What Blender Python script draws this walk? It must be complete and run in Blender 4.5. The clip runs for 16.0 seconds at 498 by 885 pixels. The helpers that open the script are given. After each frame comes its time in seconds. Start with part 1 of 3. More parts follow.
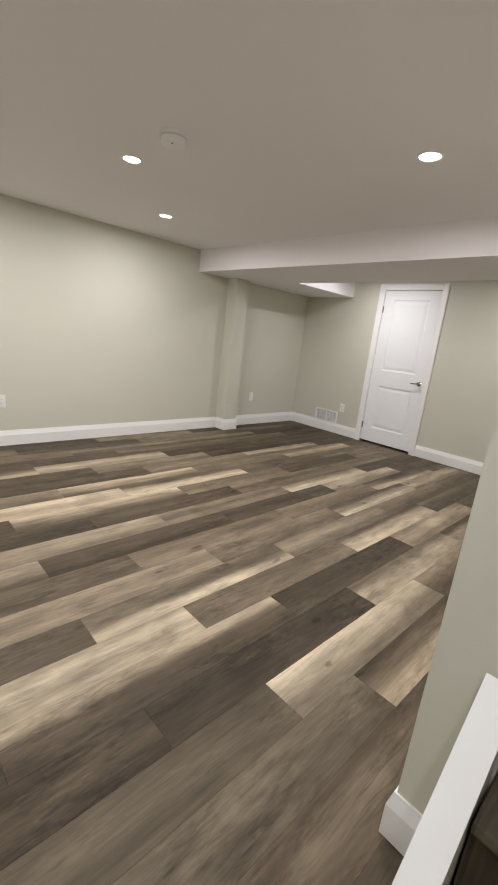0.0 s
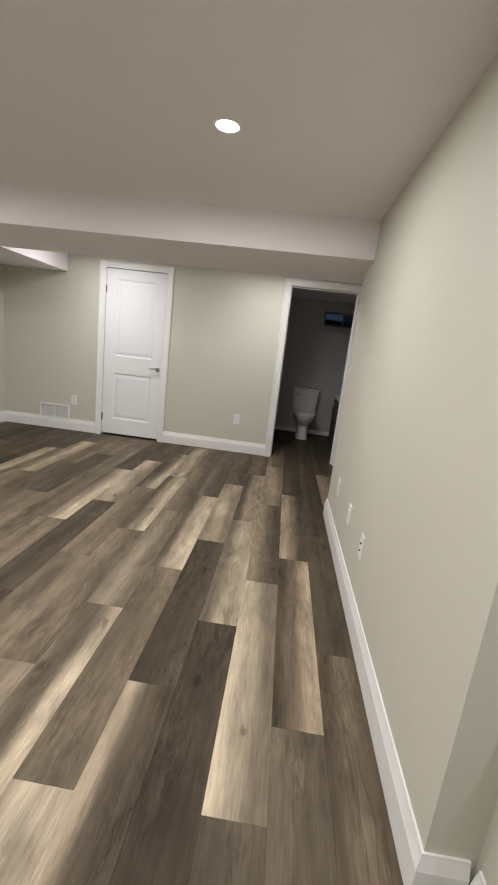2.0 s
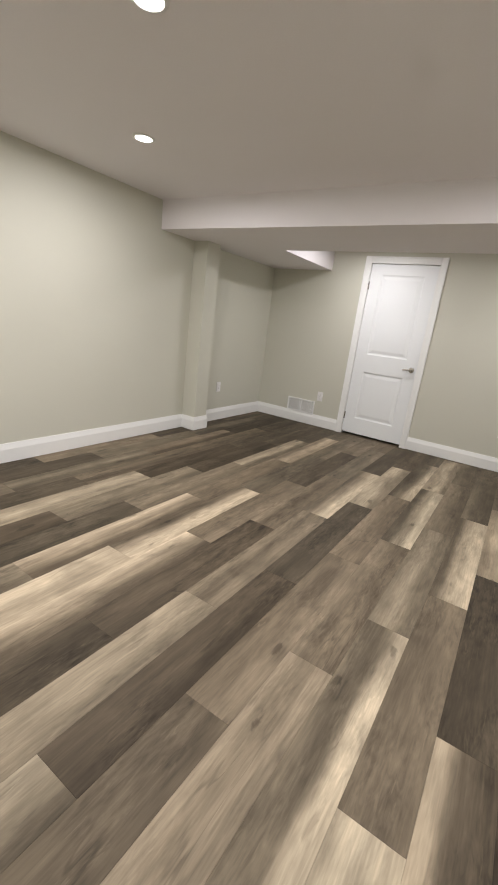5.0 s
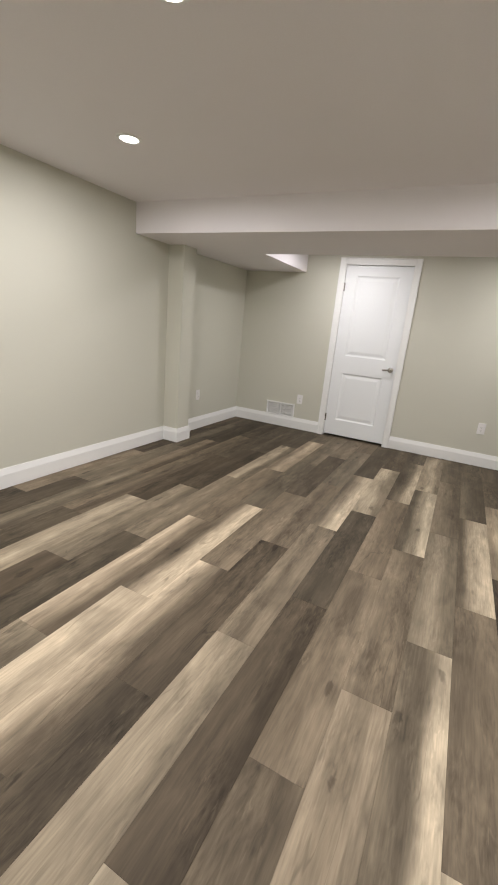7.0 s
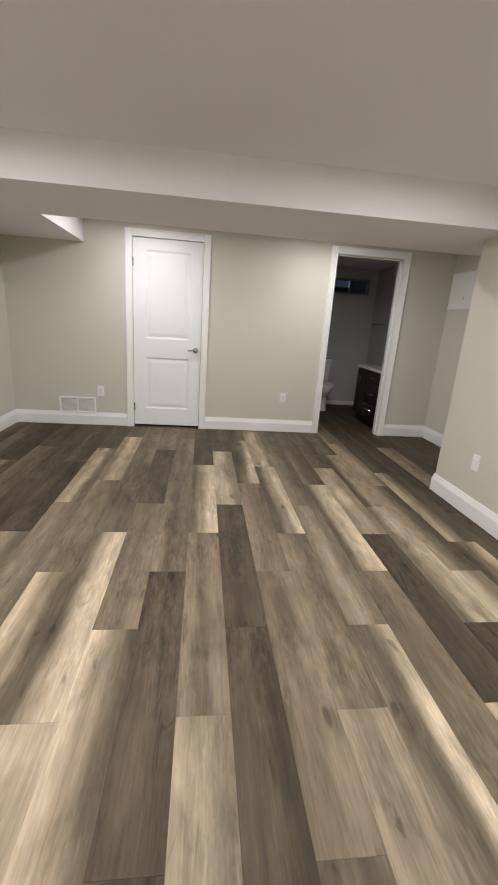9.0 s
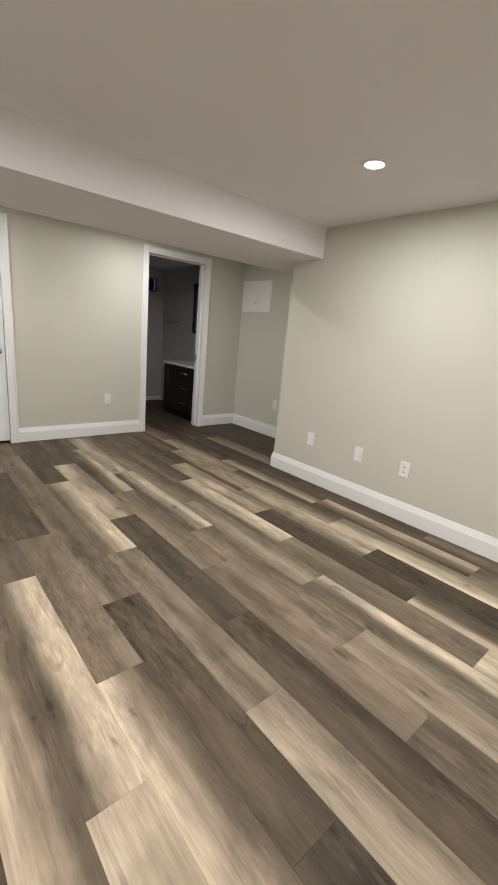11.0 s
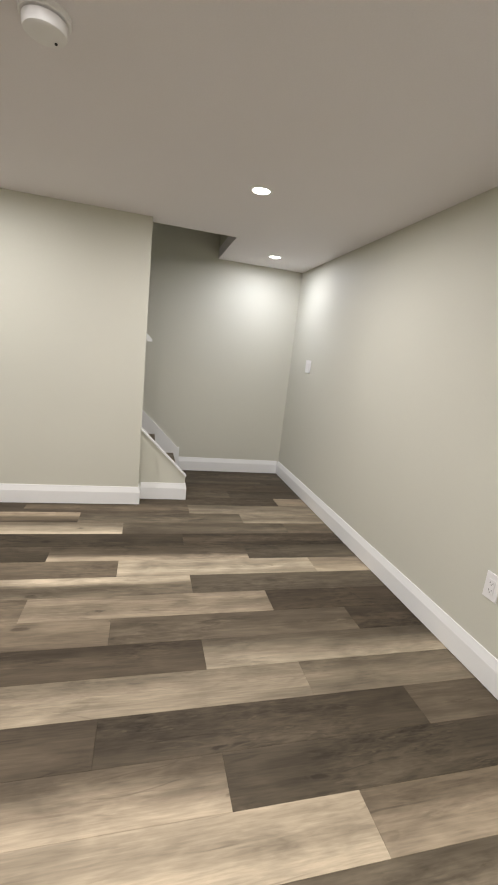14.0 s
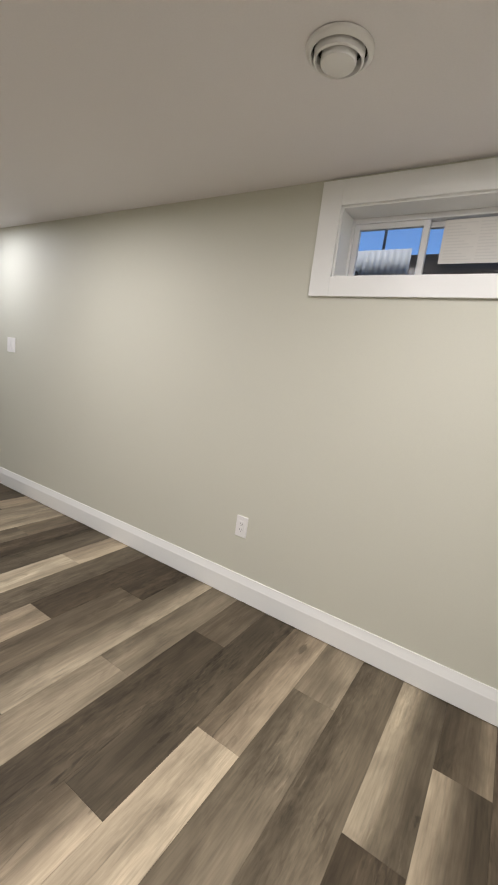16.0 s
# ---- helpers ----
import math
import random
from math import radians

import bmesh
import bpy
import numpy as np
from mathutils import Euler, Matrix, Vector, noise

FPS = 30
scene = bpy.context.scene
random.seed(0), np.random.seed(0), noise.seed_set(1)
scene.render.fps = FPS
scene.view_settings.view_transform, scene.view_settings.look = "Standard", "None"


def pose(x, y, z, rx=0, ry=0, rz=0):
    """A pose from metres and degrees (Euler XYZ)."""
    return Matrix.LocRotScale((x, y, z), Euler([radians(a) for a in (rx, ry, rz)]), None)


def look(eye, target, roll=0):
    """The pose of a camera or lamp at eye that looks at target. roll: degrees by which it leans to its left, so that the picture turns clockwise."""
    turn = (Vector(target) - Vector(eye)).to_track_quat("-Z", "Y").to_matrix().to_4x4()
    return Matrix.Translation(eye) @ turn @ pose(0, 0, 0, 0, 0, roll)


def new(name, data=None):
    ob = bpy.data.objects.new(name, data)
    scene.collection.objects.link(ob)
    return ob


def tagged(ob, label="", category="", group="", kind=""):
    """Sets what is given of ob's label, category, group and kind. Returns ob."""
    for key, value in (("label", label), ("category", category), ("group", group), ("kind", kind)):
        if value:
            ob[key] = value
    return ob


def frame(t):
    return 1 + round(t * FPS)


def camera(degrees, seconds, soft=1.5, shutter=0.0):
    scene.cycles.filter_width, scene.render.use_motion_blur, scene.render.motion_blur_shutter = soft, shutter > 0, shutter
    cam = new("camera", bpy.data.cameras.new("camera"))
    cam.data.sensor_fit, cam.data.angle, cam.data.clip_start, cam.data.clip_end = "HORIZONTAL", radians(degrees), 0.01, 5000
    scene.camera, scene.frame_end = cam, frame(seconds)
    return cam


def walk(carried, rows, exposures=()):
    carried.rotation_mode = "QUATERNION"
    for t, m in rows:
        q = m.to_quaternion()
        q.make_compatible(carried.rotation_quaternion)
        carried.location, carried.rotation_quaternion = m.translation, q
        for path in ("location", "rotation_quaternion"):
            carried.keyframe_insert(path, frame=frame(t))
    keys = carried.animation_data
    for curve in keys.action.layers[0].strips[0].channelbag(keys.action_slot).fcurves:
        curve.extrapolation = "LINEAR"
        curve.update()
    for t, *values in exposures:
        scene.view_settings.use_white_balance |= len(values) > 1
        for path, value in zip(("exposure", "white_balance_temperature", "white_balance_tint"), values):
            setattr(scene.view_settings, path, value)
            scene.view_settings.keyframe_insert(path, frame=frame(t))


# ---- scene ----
cam = camera(62.4, 16.0, soft=2.0)
PATH = [
    (0, (0.259, 0.067, 1.265), (-1.118, 1.43, 0.768), 6.4),
    (0.5, (0.035, 0.082, 1.27), (-1.113, 1.658, 0.825), 4.4),
    (1, (-0.131, 0.103, 1.272), (-1.034, 1.84, 0.862), 5.3),
    (1.5, (-0.324, 0.126, 1.296), (-0.792, 2.025, 0.874), 5.8),
    (2, (-0.47, 0.201, 1.277), (-0.603, 2.148, 0.841), 6.7),
    (2.5, (-0.679, 0.322, 1.274), (-0.854, 2.251, 0.776), 6.1),
    (3, (-0.821, 0.346, 1.271), (-1.257, 2.222, 0.732), 5.8),
    (3.5, (-0.895, 0.313, 1.273), (-1.531, 2.124, 0.711), 6.4),
    (4, (-0.924, 0.285, 1.234), (-1.77, 2.008, 0.674), 6.8),
    (4.5, (-0.945, 0.245, 1.23), (-1.964, 1.872, 0.668), 7.0),
    (7, (-1.315, 0.188, 1.294), (-2.159, 1.914, 0.738), 5.4),
    (7.5, (-1.477, 0.255, 1.298), (-2.032, 2.09, 0.73), 4.0),
    (8, (-1.661, 0.362, 1.27), (-1.952, 2.253, 0.686), 3.4),
    (8.5, (-1.804, 0.398, 1.274), (-1.828, 2.314, 0.699), 3.8),
    (11, (-2.855, 0.688, 1.29), (-1.566, 2.129, 0.777), 5.3),
    (11.5, (-2.998, 0.75, 1.311), (-1.453, 1.931, 0.844), 6.2),
    (12, (-3.073, 0.881, 1.32), (-1.358, 1.826, 0.913), 5.2),
    (12.5, (-3.156, 0.972, 1.323), (-1.336, 1.685, 0.898), 4.7),
    (13, (-3.244, 1.056, 1.291), (-1.317, 1.361, 0.85), 4.8),
    (13.5, (-3.288, 1.009, 1.307), (-1.341, 0.87, 0.875), 5.4),
    (14, (-3.297, 0.996, 1.31), (-1.408, 0.491, 0.89), 6.4),
    (14.5, (-3.284, 0.975, 1.283), (-1.481, 0.199, 0.897), 7.1),
    (15, (-3.21, 1.055, 1.275), (-1.565, -0.027, 0.923), 7.8),
    (15.5, (-3.123, 1.171, 1.313), (-1.78, -0.273, 0.976), 7.4),
    (16, (-3.135, 1.334, 1.299), (-2.086, -0.333, 0.949), 7.2),
]
walk(cam, [(t, look(eye, target, roll)) for t, eye, target, roll in PATH],
     exposures=((0, -0.05), (1, -0.03), (1.5, 0.0), (2, -0.08), (3, 0.05), (4.5, 0.0), (8, 0.02), (11, 0.06), (13, -0.04), (14.5, 0.03), (16, -0.06)))

SKY, LAMP, LAMP_COLOUR, SPREAD = 0.185, 16.2, (1.0, 0.955, 0.965), 178

# ---- world and light ----
world = bpy.data.worlds.new("World")
scene.world = world
world.use_nodes = True
sky = world.node_tree.nodes.new("ShaderNodeTexSky")
sky.sky_type, sky.sun_disc = "NISHITA", False
sky.sun_elevation, sky.sun_rotation = radians(60), radians(338)
sky.air_density, sky.dust_density, sky.ozone_density = 0.8, 0.1, 10.0
world.node_tree.nodes["Background"].inputs[1].default_value = SKY
world.node_tree.links.new(sky.outputs[0], world.node_tree.nodes["Background"].inputs[0])
sun = new("sun", bpy.data.lights.new("sun", "SUN"))
sun.data.energy, sun.data.angle, sun.data.color = 2.5, radians(3), (1.0, 0.94, 0.86)
sun.matrix_world = look((0, 0, 10), (1.5, -3.7, 3.07))
scene.view_settings.exposure = 0.0


# ---- materials ----
def material(name, colour, rough=0.6, metal=0.0, grain=0.0, scale=60.0, bump=0.0, blotch=0.03, blotch_scale=1.2, coat=0.0):
    """Paint, plastic, metal or ceramic: two scales of variation in tone and gloss, with a fine relief."""
    mat = bpy.data.materials.new(name)
    mat.use_nodes = True
    nt = mat.node_tree
    bsdf = nt.nodes["Principled BSDF"]
    bsdf.inputs["Metallic"].default_value = metal
    bsdf.inputs["Coat Weight"].default_value = coat
    coord = nt.nodes.new("ShaderNodeTexCoord")
    big = nt.nodes.new("ShaderNodeTexNoise")
    big.inputs["Scale"].default_value, big.inputs["Detail"].default_value = blotch_scale, 3
    fine = nt.nodes.new("ShaderNodeTexNoise")
    fine.inputs["Scale"].default_value, fine.inputs["Detail"].default_value = scale, 4
    for tex in (big, fine):
        nt.links.new(coord.outputs["Object"], tex.inputs["Vector"])
    total = nt.nodes.new("ShaderNodeMath")
    total.operation = "MULTIPLY_ADD"
    nt.links.new(big.outputs[0], total.inputs[0])
    total.inputs[1].default_value = blotch
    part_fine = nt.nodes.new("ShaderNodeMath")
    part_fine.operation = "MULTIPLY"
    nt.links.new(fine.outputs[0], part_fine.inputs[0])
    part_fine.inputs[1].default_value = grain
    nt.links.new(part_fine.outputs[0], total.inputs[2])
    shift = nt.nodes.new("ShaderNodeMath")
    shift.operation = "ADD"
    nt.links.new(total.outputs[0], shift.inputs[0])
    shift.inputs[1].default_value = 1.0 - (blotch + grain) / 2
    tone = nt.nodes.new("ShaderNodeVectorMath")
    tone.operation = "SCALE"
    tone.inputs[0].default_value = colour
    nt.links.new(shift.outputs[0], tone.inputs["Scale"])
    nt.links.new(tone.outputs[0], bsdf.inputs["Base Color"])
    gloss = nt.nodes.new("ShaderNodeMapRange")
    nt.links.new(big.outputs[0], gloss.inputs[0])
    gloss.inputs[3].default_value, gloss.inputs[4].default_value = rough - 0.06, rough + 0.06
    nt.links.new(gloss.outputs[0], bsdf.inputs["Roughness"])
    if bump:
        relief = nt.nodes.new("ShaderNodeBump")
        relief.inputs["Strength"].default_value, relief.inputs["Distance"].default_value = bump, 0.002
        nt.links.new(fine.outputs[0], relief.inputs["Height"])
        nt.links.new(relief.outputs[0], bsdf.inputs["Normal"])
    return mat


def plank_material(code):
    """Printed vinyl oak. code: three steps of tone, 1 dark to 9 cream, at the west edge, the middle and the east edge of the board."""
    mat = bpy.data.materials.new("oak_" + code)
    mat.use_nodes = True
    nt = mat.node_tree
    bsdf = nt.nodes["Principled BSDF"]
    coord, info = nt.nodes.new("ShaderNodeTexCoord"), nt.nodes.new("ShaderNodeObjectInfo")
    jump = nt.nodes.new("ShaderNodeVectorMath")
    jump.operation = "SCALE"
    jump.inputs[0].default_value = (37.0, 91.0, 13.0)
    nt.links.new(info.outputs["Random"], jump.inputs["Scale"])
    place = nt.nodes.new("ShaderNodeVectorMath")
    nt.links.new(coord.outputs["Object"], place.inputs[0])
    nt.links.new(jump.outputs[0], place.inputs[1])

    def layer(sx, sy, detail, warp=0.0):
        m = nt.nodes.new("ShaderNodeMapping")
        m.inputs["Scale"].default_value = (sx, sy, 1)
        nt.links.new(place.outputs[0], m.inputs[0])
        n = nt.nodes.new("ShaderNodeTexNoise")
        n.inputs["Scale"].default_value, n.inputs["Detail"].default_value, n.inputs["Distortion"].default_value = 1.0, detail, warp
        nt.links.new(m.outputs[0], n.inputs["Vector"])
        return n.outputs[0]

    def ramp(value, a, b):
        r = nt.nodes.new("ShaderNodeMapRange")
        r.interpolation_type = "SMOOTHSTEP"
        r.inputs[1].default_value, r.inputs[2].default_value = a, b
        nt.links.new(value, r.inputs[0])
        return r.outputs[0]

    def sums(kind, a, b, c=0.0):
        n = nt.nodes.new("ShaderNodeMath")
        n.operation = kind
        for slot, value in enumerate((a, b, c)):
            if isinstance(value, (int, float)):
                n.inputs[slot].default_value = value
            else:
                nt.links.new(value, n.inputs[slot])
        return n.outputs[0]

    def spread(value, low_end, high_end):
        n = nt.nodes.new("ShaderNodeMapRange")
        n.inputs[1].default_value, n.inputs[2].default_value = 0.3, 0.7
        n.inputs[3].default_value, n.inputs[4].default_value = low_end, high_end
        nt.links.new(value, n.inputs[0])
        return n.outputs[0]

    steps = [int(c) for c in code]
    light = sum(steps) / 27
    # heartwood and sapwood side by side, their border wandering along the board
    split = nt.nodes.new("ShaderNodeSeparateXYZ")
    nt.links.new(coord.outputs["Object"], split.inputs[0])
    wander = sums("MULTIPLY_ADD", layer(2.5, 1.3, 4, 0.5), 0.55, -0.275)
    across = sums("ADD", sums("MULTIPLY", split.outputs[0], 1 / PW), wander)
    table = nt.nodes.new("ShaderNodeValToRGB")
    nt.links.new(across, table.inputs[0])
    table.color_ramp.interpolation = "EASE"
    while len(table.color_ramp.elements) < 3:
        table.color_ramp.elements.new(0.5)
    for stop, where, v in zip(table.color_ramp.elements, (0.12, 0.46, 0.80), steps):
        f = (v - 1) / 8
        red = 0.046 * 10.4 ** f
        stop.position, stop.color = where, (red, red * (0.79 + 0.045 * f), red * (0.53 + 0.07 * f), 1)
    # soft bands along the board, mottling, fibre and fine pores
    tone = spread(layer(13.0, 0.8, 3, 0.5), 0.78, 1.22)
    tone = sums("MULTIPLY", tone, spread(layer(9.0, 3.2, 4, 0.9), 0.79, 1.21))
    grain = layer(150.0, 9.0, 4, 0.4)
    tone = sums("MULTIPLY", tone, spread(layer(42.0, 3.5, 5, 0.9), 0.89, 1.11))
    tone = sums("MULTIPLY", tone, spread(grain, 0.87, 1.13))
    # ragged figure in patches, strong on the darker boards: streaks a hand long, brushed pale and dark
    patch = ramp(layer(5.0, 1.8, 3), 0.40, 0.58)
    rough_figure = sums("ADD", spread(layer(58.0, 11.0, 5, 1.6), -0.5, 0.5), spread(layer(24.0, 7.0, 5, 1.3), -0.5, 0.5))
    tone = sums("MULTIPLY_ADD", sums("MULTIPLY", rough_figure, patch), max(0.14, 0.66 - 0.60 * light), tone)
    # cathedral arches that stretch along the board
    arch = sums("MULTIPLY_ADD", layer(7.0, 0.75, 2, 0.3), 60.0, sums("MULTIPLY", layer(30.0, 4.0, 3), 3.0))
    arched = ramp(layer(4.0, 0.9, 2, 0.2), 0.50, 0.62)
    tone = sums("MULTIPLY_ADD", sums("MULTIPLY", sums("SINE", arch, 0.0), arched), 0.05, tone)
    # short pale flecks
    fleck = sums("MULTIPLY", ramp(layer(52.0, 8.0, 4, 1.0), 0.61, 0.70), patch)
    tone = sums("MULTIPLY_ADD", fleck, max(0.05, 0.60 - 0.6 * light), tone)
    # a few knots with a shaded surround
    squeeze = nt.nodes.new("ShaderNodeMapping")
    squeeze.inputs["Scale"].default_value = (6.5, 1.9, 1)
    nt.links.new(place.outputs[0], squeeze.inputs[0])
    cells = nt.nodes.new("ShaderNodeTexVoronoi")
    cells.voronoi_dimensions = "2D"
    cells.inputs["Scale"].default_value = 1.0
    nt.links.new(squeeze.outputs[0], cells.inputs["Vector"])
    reach = sums("MULTIPLY_ADD", layer(18.0, 7.0, 5, 1.0), 0.50, sums("ADD", cells.outputs["Distance"], -0.25))
    pick = nt.nodes.new("ShaderNodeSeparateColor")
    nt.links.new(cells.outputs["Color"], pick.inputs[0])
    some = ramp(pick.outputs[0], 0.70, 0.85)
    tone = sums("MULTIPLY", tone, sums("MULTIPLY_ADD", sums("MULTIPLY", ramp(reach, 0.09, 0.02), some), -0.42, 1.0))
    tone = sums("MULTIPLY", tone, sums("MULTIPLY_ADD", sums("MULTIPLY", ramp(reach, 0.36, 0.05), some), -0.14, 1.0))
    # thin dark veins that come and go
    crack = sums("ABSOLUTE", sums("ADD", layer(7.0, 0.7, 3, 0.5), -0.5), 0.0)
    crack = sums("MULTIPLY", ramp(crack, 0.010, 0.001), ramp(layer(5.0, 2.5, 2), 0.53, 0.62))
    tone = sums("MULTIPLY", tone, sums("MULTIPLY_ADD", crack, -0.26, 1.0))
    final = nt.nodes.new("ShaderNodeVectorMath")
    final.operation = "SCALE"
    nt.links.new(table.outputs[0], final.inputs[0])
    nt.links.new(tone, final.inputs["Scale"])
    # some boards greyer, some pinker
    tint = nt.nodes.new("ShaderNodeMix")
    tint.data_type = "RGBA"
    tint.inputs[6].default_value, tint.inputs[7].default_value = (0.98, 1.0, 1.01, 1), (1.035, 1.0, 0.985, 1)
    nt.links.new(info.outputs["Random"], tint.inputs[0])
    hue = nt.nodes.new("ShaderNodeVectorMath")
    hue.operation = "MULTIPLY"
    nt.links.new(final.outputs[0], hue.inputs[0])
    nt.links.new(tint.outputs[2], hue.inputs[1])
    nt.links.new(hue.outputs[0], bsdf.inputs["Base Color"])
    bsdf.inputs["Specular IOR Level"].default_value = 0.13
    gloss = nt.nodes.new("ShaderNodeMapRange")
    gloss.inputs[3].default_value, gloss.inputs[4].default_value = 0.5, 0.66
    nt.links.new(grain, gloss.inputs[0])
    nt.links.new(gloss.outputs[0], bsdf.inputs["Roughness"])
    relief = nt.nodes.new("ShaderNodeBump")
    relief.inputs["Strength"].default_value, relief.inputs["Distance"].default_value = 0.2, 0.001
    nt.links.new(grain, relief.inputs["Height"])
    nt.links.new(relief.outputs[0], bsdf.inputs["Normal"])
    return mat


PW, PL, EDGE = 0.1855, 1.2335, -0.1715     # width and length of the floor's planks, east edge of the course at 0
OAK = {}


def oak(code):
    if code not in OAK:
        OAK[code] = plank_material(code)
    return OAK[code]


def glowing(name, colour, strength):
    mat = bpy.data.materials.new(name)
    mat.use_nodes = True
    bsdf = mat.node_tree.nodes["Principled BSDF"]
    bsdf.inputs["Base Color"].default_value = (0.9, 0.9, 0.9, 1)
    bsdf.inputs["Emission Color"].default_value = (*colour, 1)
    bsdf.inputs["Emission Strength"].default_value = strength
    return mat


def glass_material():
    mat = bpy.data.materials.new("glass")
    mat.use_nodes = True
    bsdf = mat.node_tree.nodes["Principled BSDF"]
    bsdf.inputs["Transmission Weight"].default_value = 1.0
    bsdf.inputs["Roughness"].default_value = 0.02
    bsdf.inputs["IOR"].default_value = 1.45
    bsdf.inputs["Base Color"].default_value = (0.93, 0.96, 0.97, 1)
    return mat


def dimmer_material(name, cover):
    """Dark blue see-through sheet that dims what lies behind it; cover: its opacity."""
    mat = bpy.data.materials.new(name)
    mat.use_nodes = True
    bsdf = mat.node_tree.nodes["Principled BSDF"]
    bsdf.inputs["Base Color"].default_value = (0.02, 0.028, 0.05, 1)
    bsdf.inputs["Roughness"].default_value = 0.7
    bsdf.inputs["Alpha"].default_value = cover
    return mat


WALL = material("sage_wall_paint", (0.605, 0.60, 0.515), 0.62, grain=0.05, scale=220, bump=0.12, blotch=0.05)
CEIL = material("ceiling_paint", (0.835, 0.805, 0.818), 0.85, grain=0.06, scale=160, bump=0.15, blotch=0.04)
TRIM = material("white_trim_paint", (0.85, 0.855, 0.84), 0.35, grain=0.02, scale=90, bump=0.03, blotch=0.03)
DOOR = material("white_door_paint", (0.835, 0.86, 0.87), 0.55, grain=0.03, scale=140, bump=0.05, blotch=0.03)
PLASTIC = material("white_plastic", (0.82, 0.81, 0.80), 0.45, blotch=0.02)
DARK = material("dark_slot", (0.02, 0.02, 0.02), 0.6)
CHROME = material("satin_nickel", (0.50, 0.48, 0.45), 0.22, metal=1.0, blotch=0.05, blotch_scale=20)
SLAB = material("concrete_slab", (0.10, 0.09, 0.08), 0.9, grain=0.2, scale=30)
BATH = material("bathroom_wall_paint", (0.52, 0.52, 0.52), 0.6, grain=0.04, scale=200, bump=0.1, blotch=0.04)
CERAMIC = material("white_ceramic", (0.80, 0.80, 0.78), 0.12, blotch=0.02, coat=0.3)
ESPRESSO = material("espresso_wood", (0.013, 0.009, 0.008), 0.4, grain=0.4, scale=40, bump=0.05)
QUARTZ = material("white_quartz", (0.74, 0.73, 0.71), 0.2, grain=0.08, scale=80)
STEEL = material("galvanised_steel", (0.66, 0.66, 0.64), 0.75, metal=0.0, grain=0.2, scale=25, blotch=0.15, blotch_scale=6)
SOIL = material("dark_soil", (0.035, 0.032, 0.03), 0.95, grain=0.6, scale=40, bump=0.5)
VINYL = material("window_vinyl", (0.78, 0.78, 0.78), 0.4, blotch=0.03)
PAPER = material("paper_sheet", (0.74, 0.72, 0.68), 0.8, grain=0.05, scale=60)
INK = material("printed_ink", (0.68, 0.665, 0.63), 0.8)
BLACK_METAL = material("black_metal", (0.03, 0.03, 0.035), 0.45)
GROUND = material("lawn_ground", (0.06, 0.07, 0.04), 0.95, grain=0.5, scale=8, bump=0.4, blotch=0.3)
GLASS = glass_material()
DIMMER = {"pale": dimmer_material("pale_dimmer", 0.82), "dark": dimmer_material("dark_dimmer", 0.94)}
GLOW = glowing("lamp_lens", (1.0, 0.95, 0.86), 14.0)
MIRROR = material("mirror_glass", (0.85, 0.87, 0.87), 0.07, metal=1.0, blotch=0.0)


# ---- mesh helpers ----
def box(bm, x0, x1, y0, y1, z0, z1, bevel=0.0):
    made = bmesh.ops.create_cube(bm, size=1.0, matrix=Matrix.LocRotScale(((x0 + x1) / 2, (y0 + y1) / 2, (z0 + z1) / 2), None, (x1 - x0, y1 - y0, z1 - z0)))
    if bevel:
        edges = {e for v in made["verts"] for e in v.link_edges}
        bmesh.ops.bevel(bm, geom=list(edges), offset=bevel, segments=2, affect="EDGES", profile=0.6)


def prism(bm, outline, m, length):
    """A 2D outline (u, v) swept along +w by length; m places (u, v, w)."""
    near = [bm.verts.new(m @ Vector((u, v, 0))) for u, v in outline]
    far = [bm.verts.new(m @ Vector((u, v, length))) for u, v in outline]
    n = len(outline)
    for i in range(n):
        bm.faces.new((near[i], near[(i + 1) % n], far[(i + 1) % n], far[i]))
    bm.faces.new(near[::-1])
    bm.faces.new(far)
    bmesh.ops.recalc_face_normals(bm, faces=bm.faces)


def lathe(bm, profile, m, segments=40):
    """A profile (radius, height) turned about the local z."""
    rings = []
    for r, h in profile:
        if r < 1e-6:
            rings.append([bm.verts.new(m @ Vector((0, 0, h)))])
        else:
            rings.append([bm.verts.new(m @ Vector((r * math.cos(a), r * math.sin(a), h))) for a in (2 * math.pi * i / segments for i in range(segments))])
    for a, b in zip(rings, rings[1:]):
        for i in range(segments):
            quad = [a[i % len(a)], a[(i + 1) % len(a)], b[(i + 1) % len(b)], b[i % len(b)]]
            quad = list(dict.fromkeys(quad))
            if len(quad) > 2:
                bm.faces.new(quad)
    bmesh.ops.recalc_face_normals(bm, faces=bm.faces)


def tube(bm, points, radius, segments=10):
    """A round bar through points."""
    points = [Vector(p) for p in points]
    rings = []
    for i, p in enumerate(points):
        way = (points[min(i + 1, len(points) - 1)] - points[max(i - 1, 0)]).normalized()
        side = way.orthogonal().normalized() if i == 0 else (side - way * side.dot(way)).normalized()
        up = way.cross(side)
        rings.append([bm.verts.new(p + radius * (math.cos(a) * side + math.sin(a) * up)) for a in (2 * math.pi * k / segments for k in range(segments))])
    for a, b in zip(rings, rings[1:]):
        for k in range(segments):
            bm.faces.new((a[k], a[(k + 1) % segments], b[(k + 1) % segments], b[k]))
    bm.faces.new(rings[0][::-1])
    bm.faces.new(rings[-1])
    bmesh.ops.recalc_face_normals(bm, faces=bm.faces)


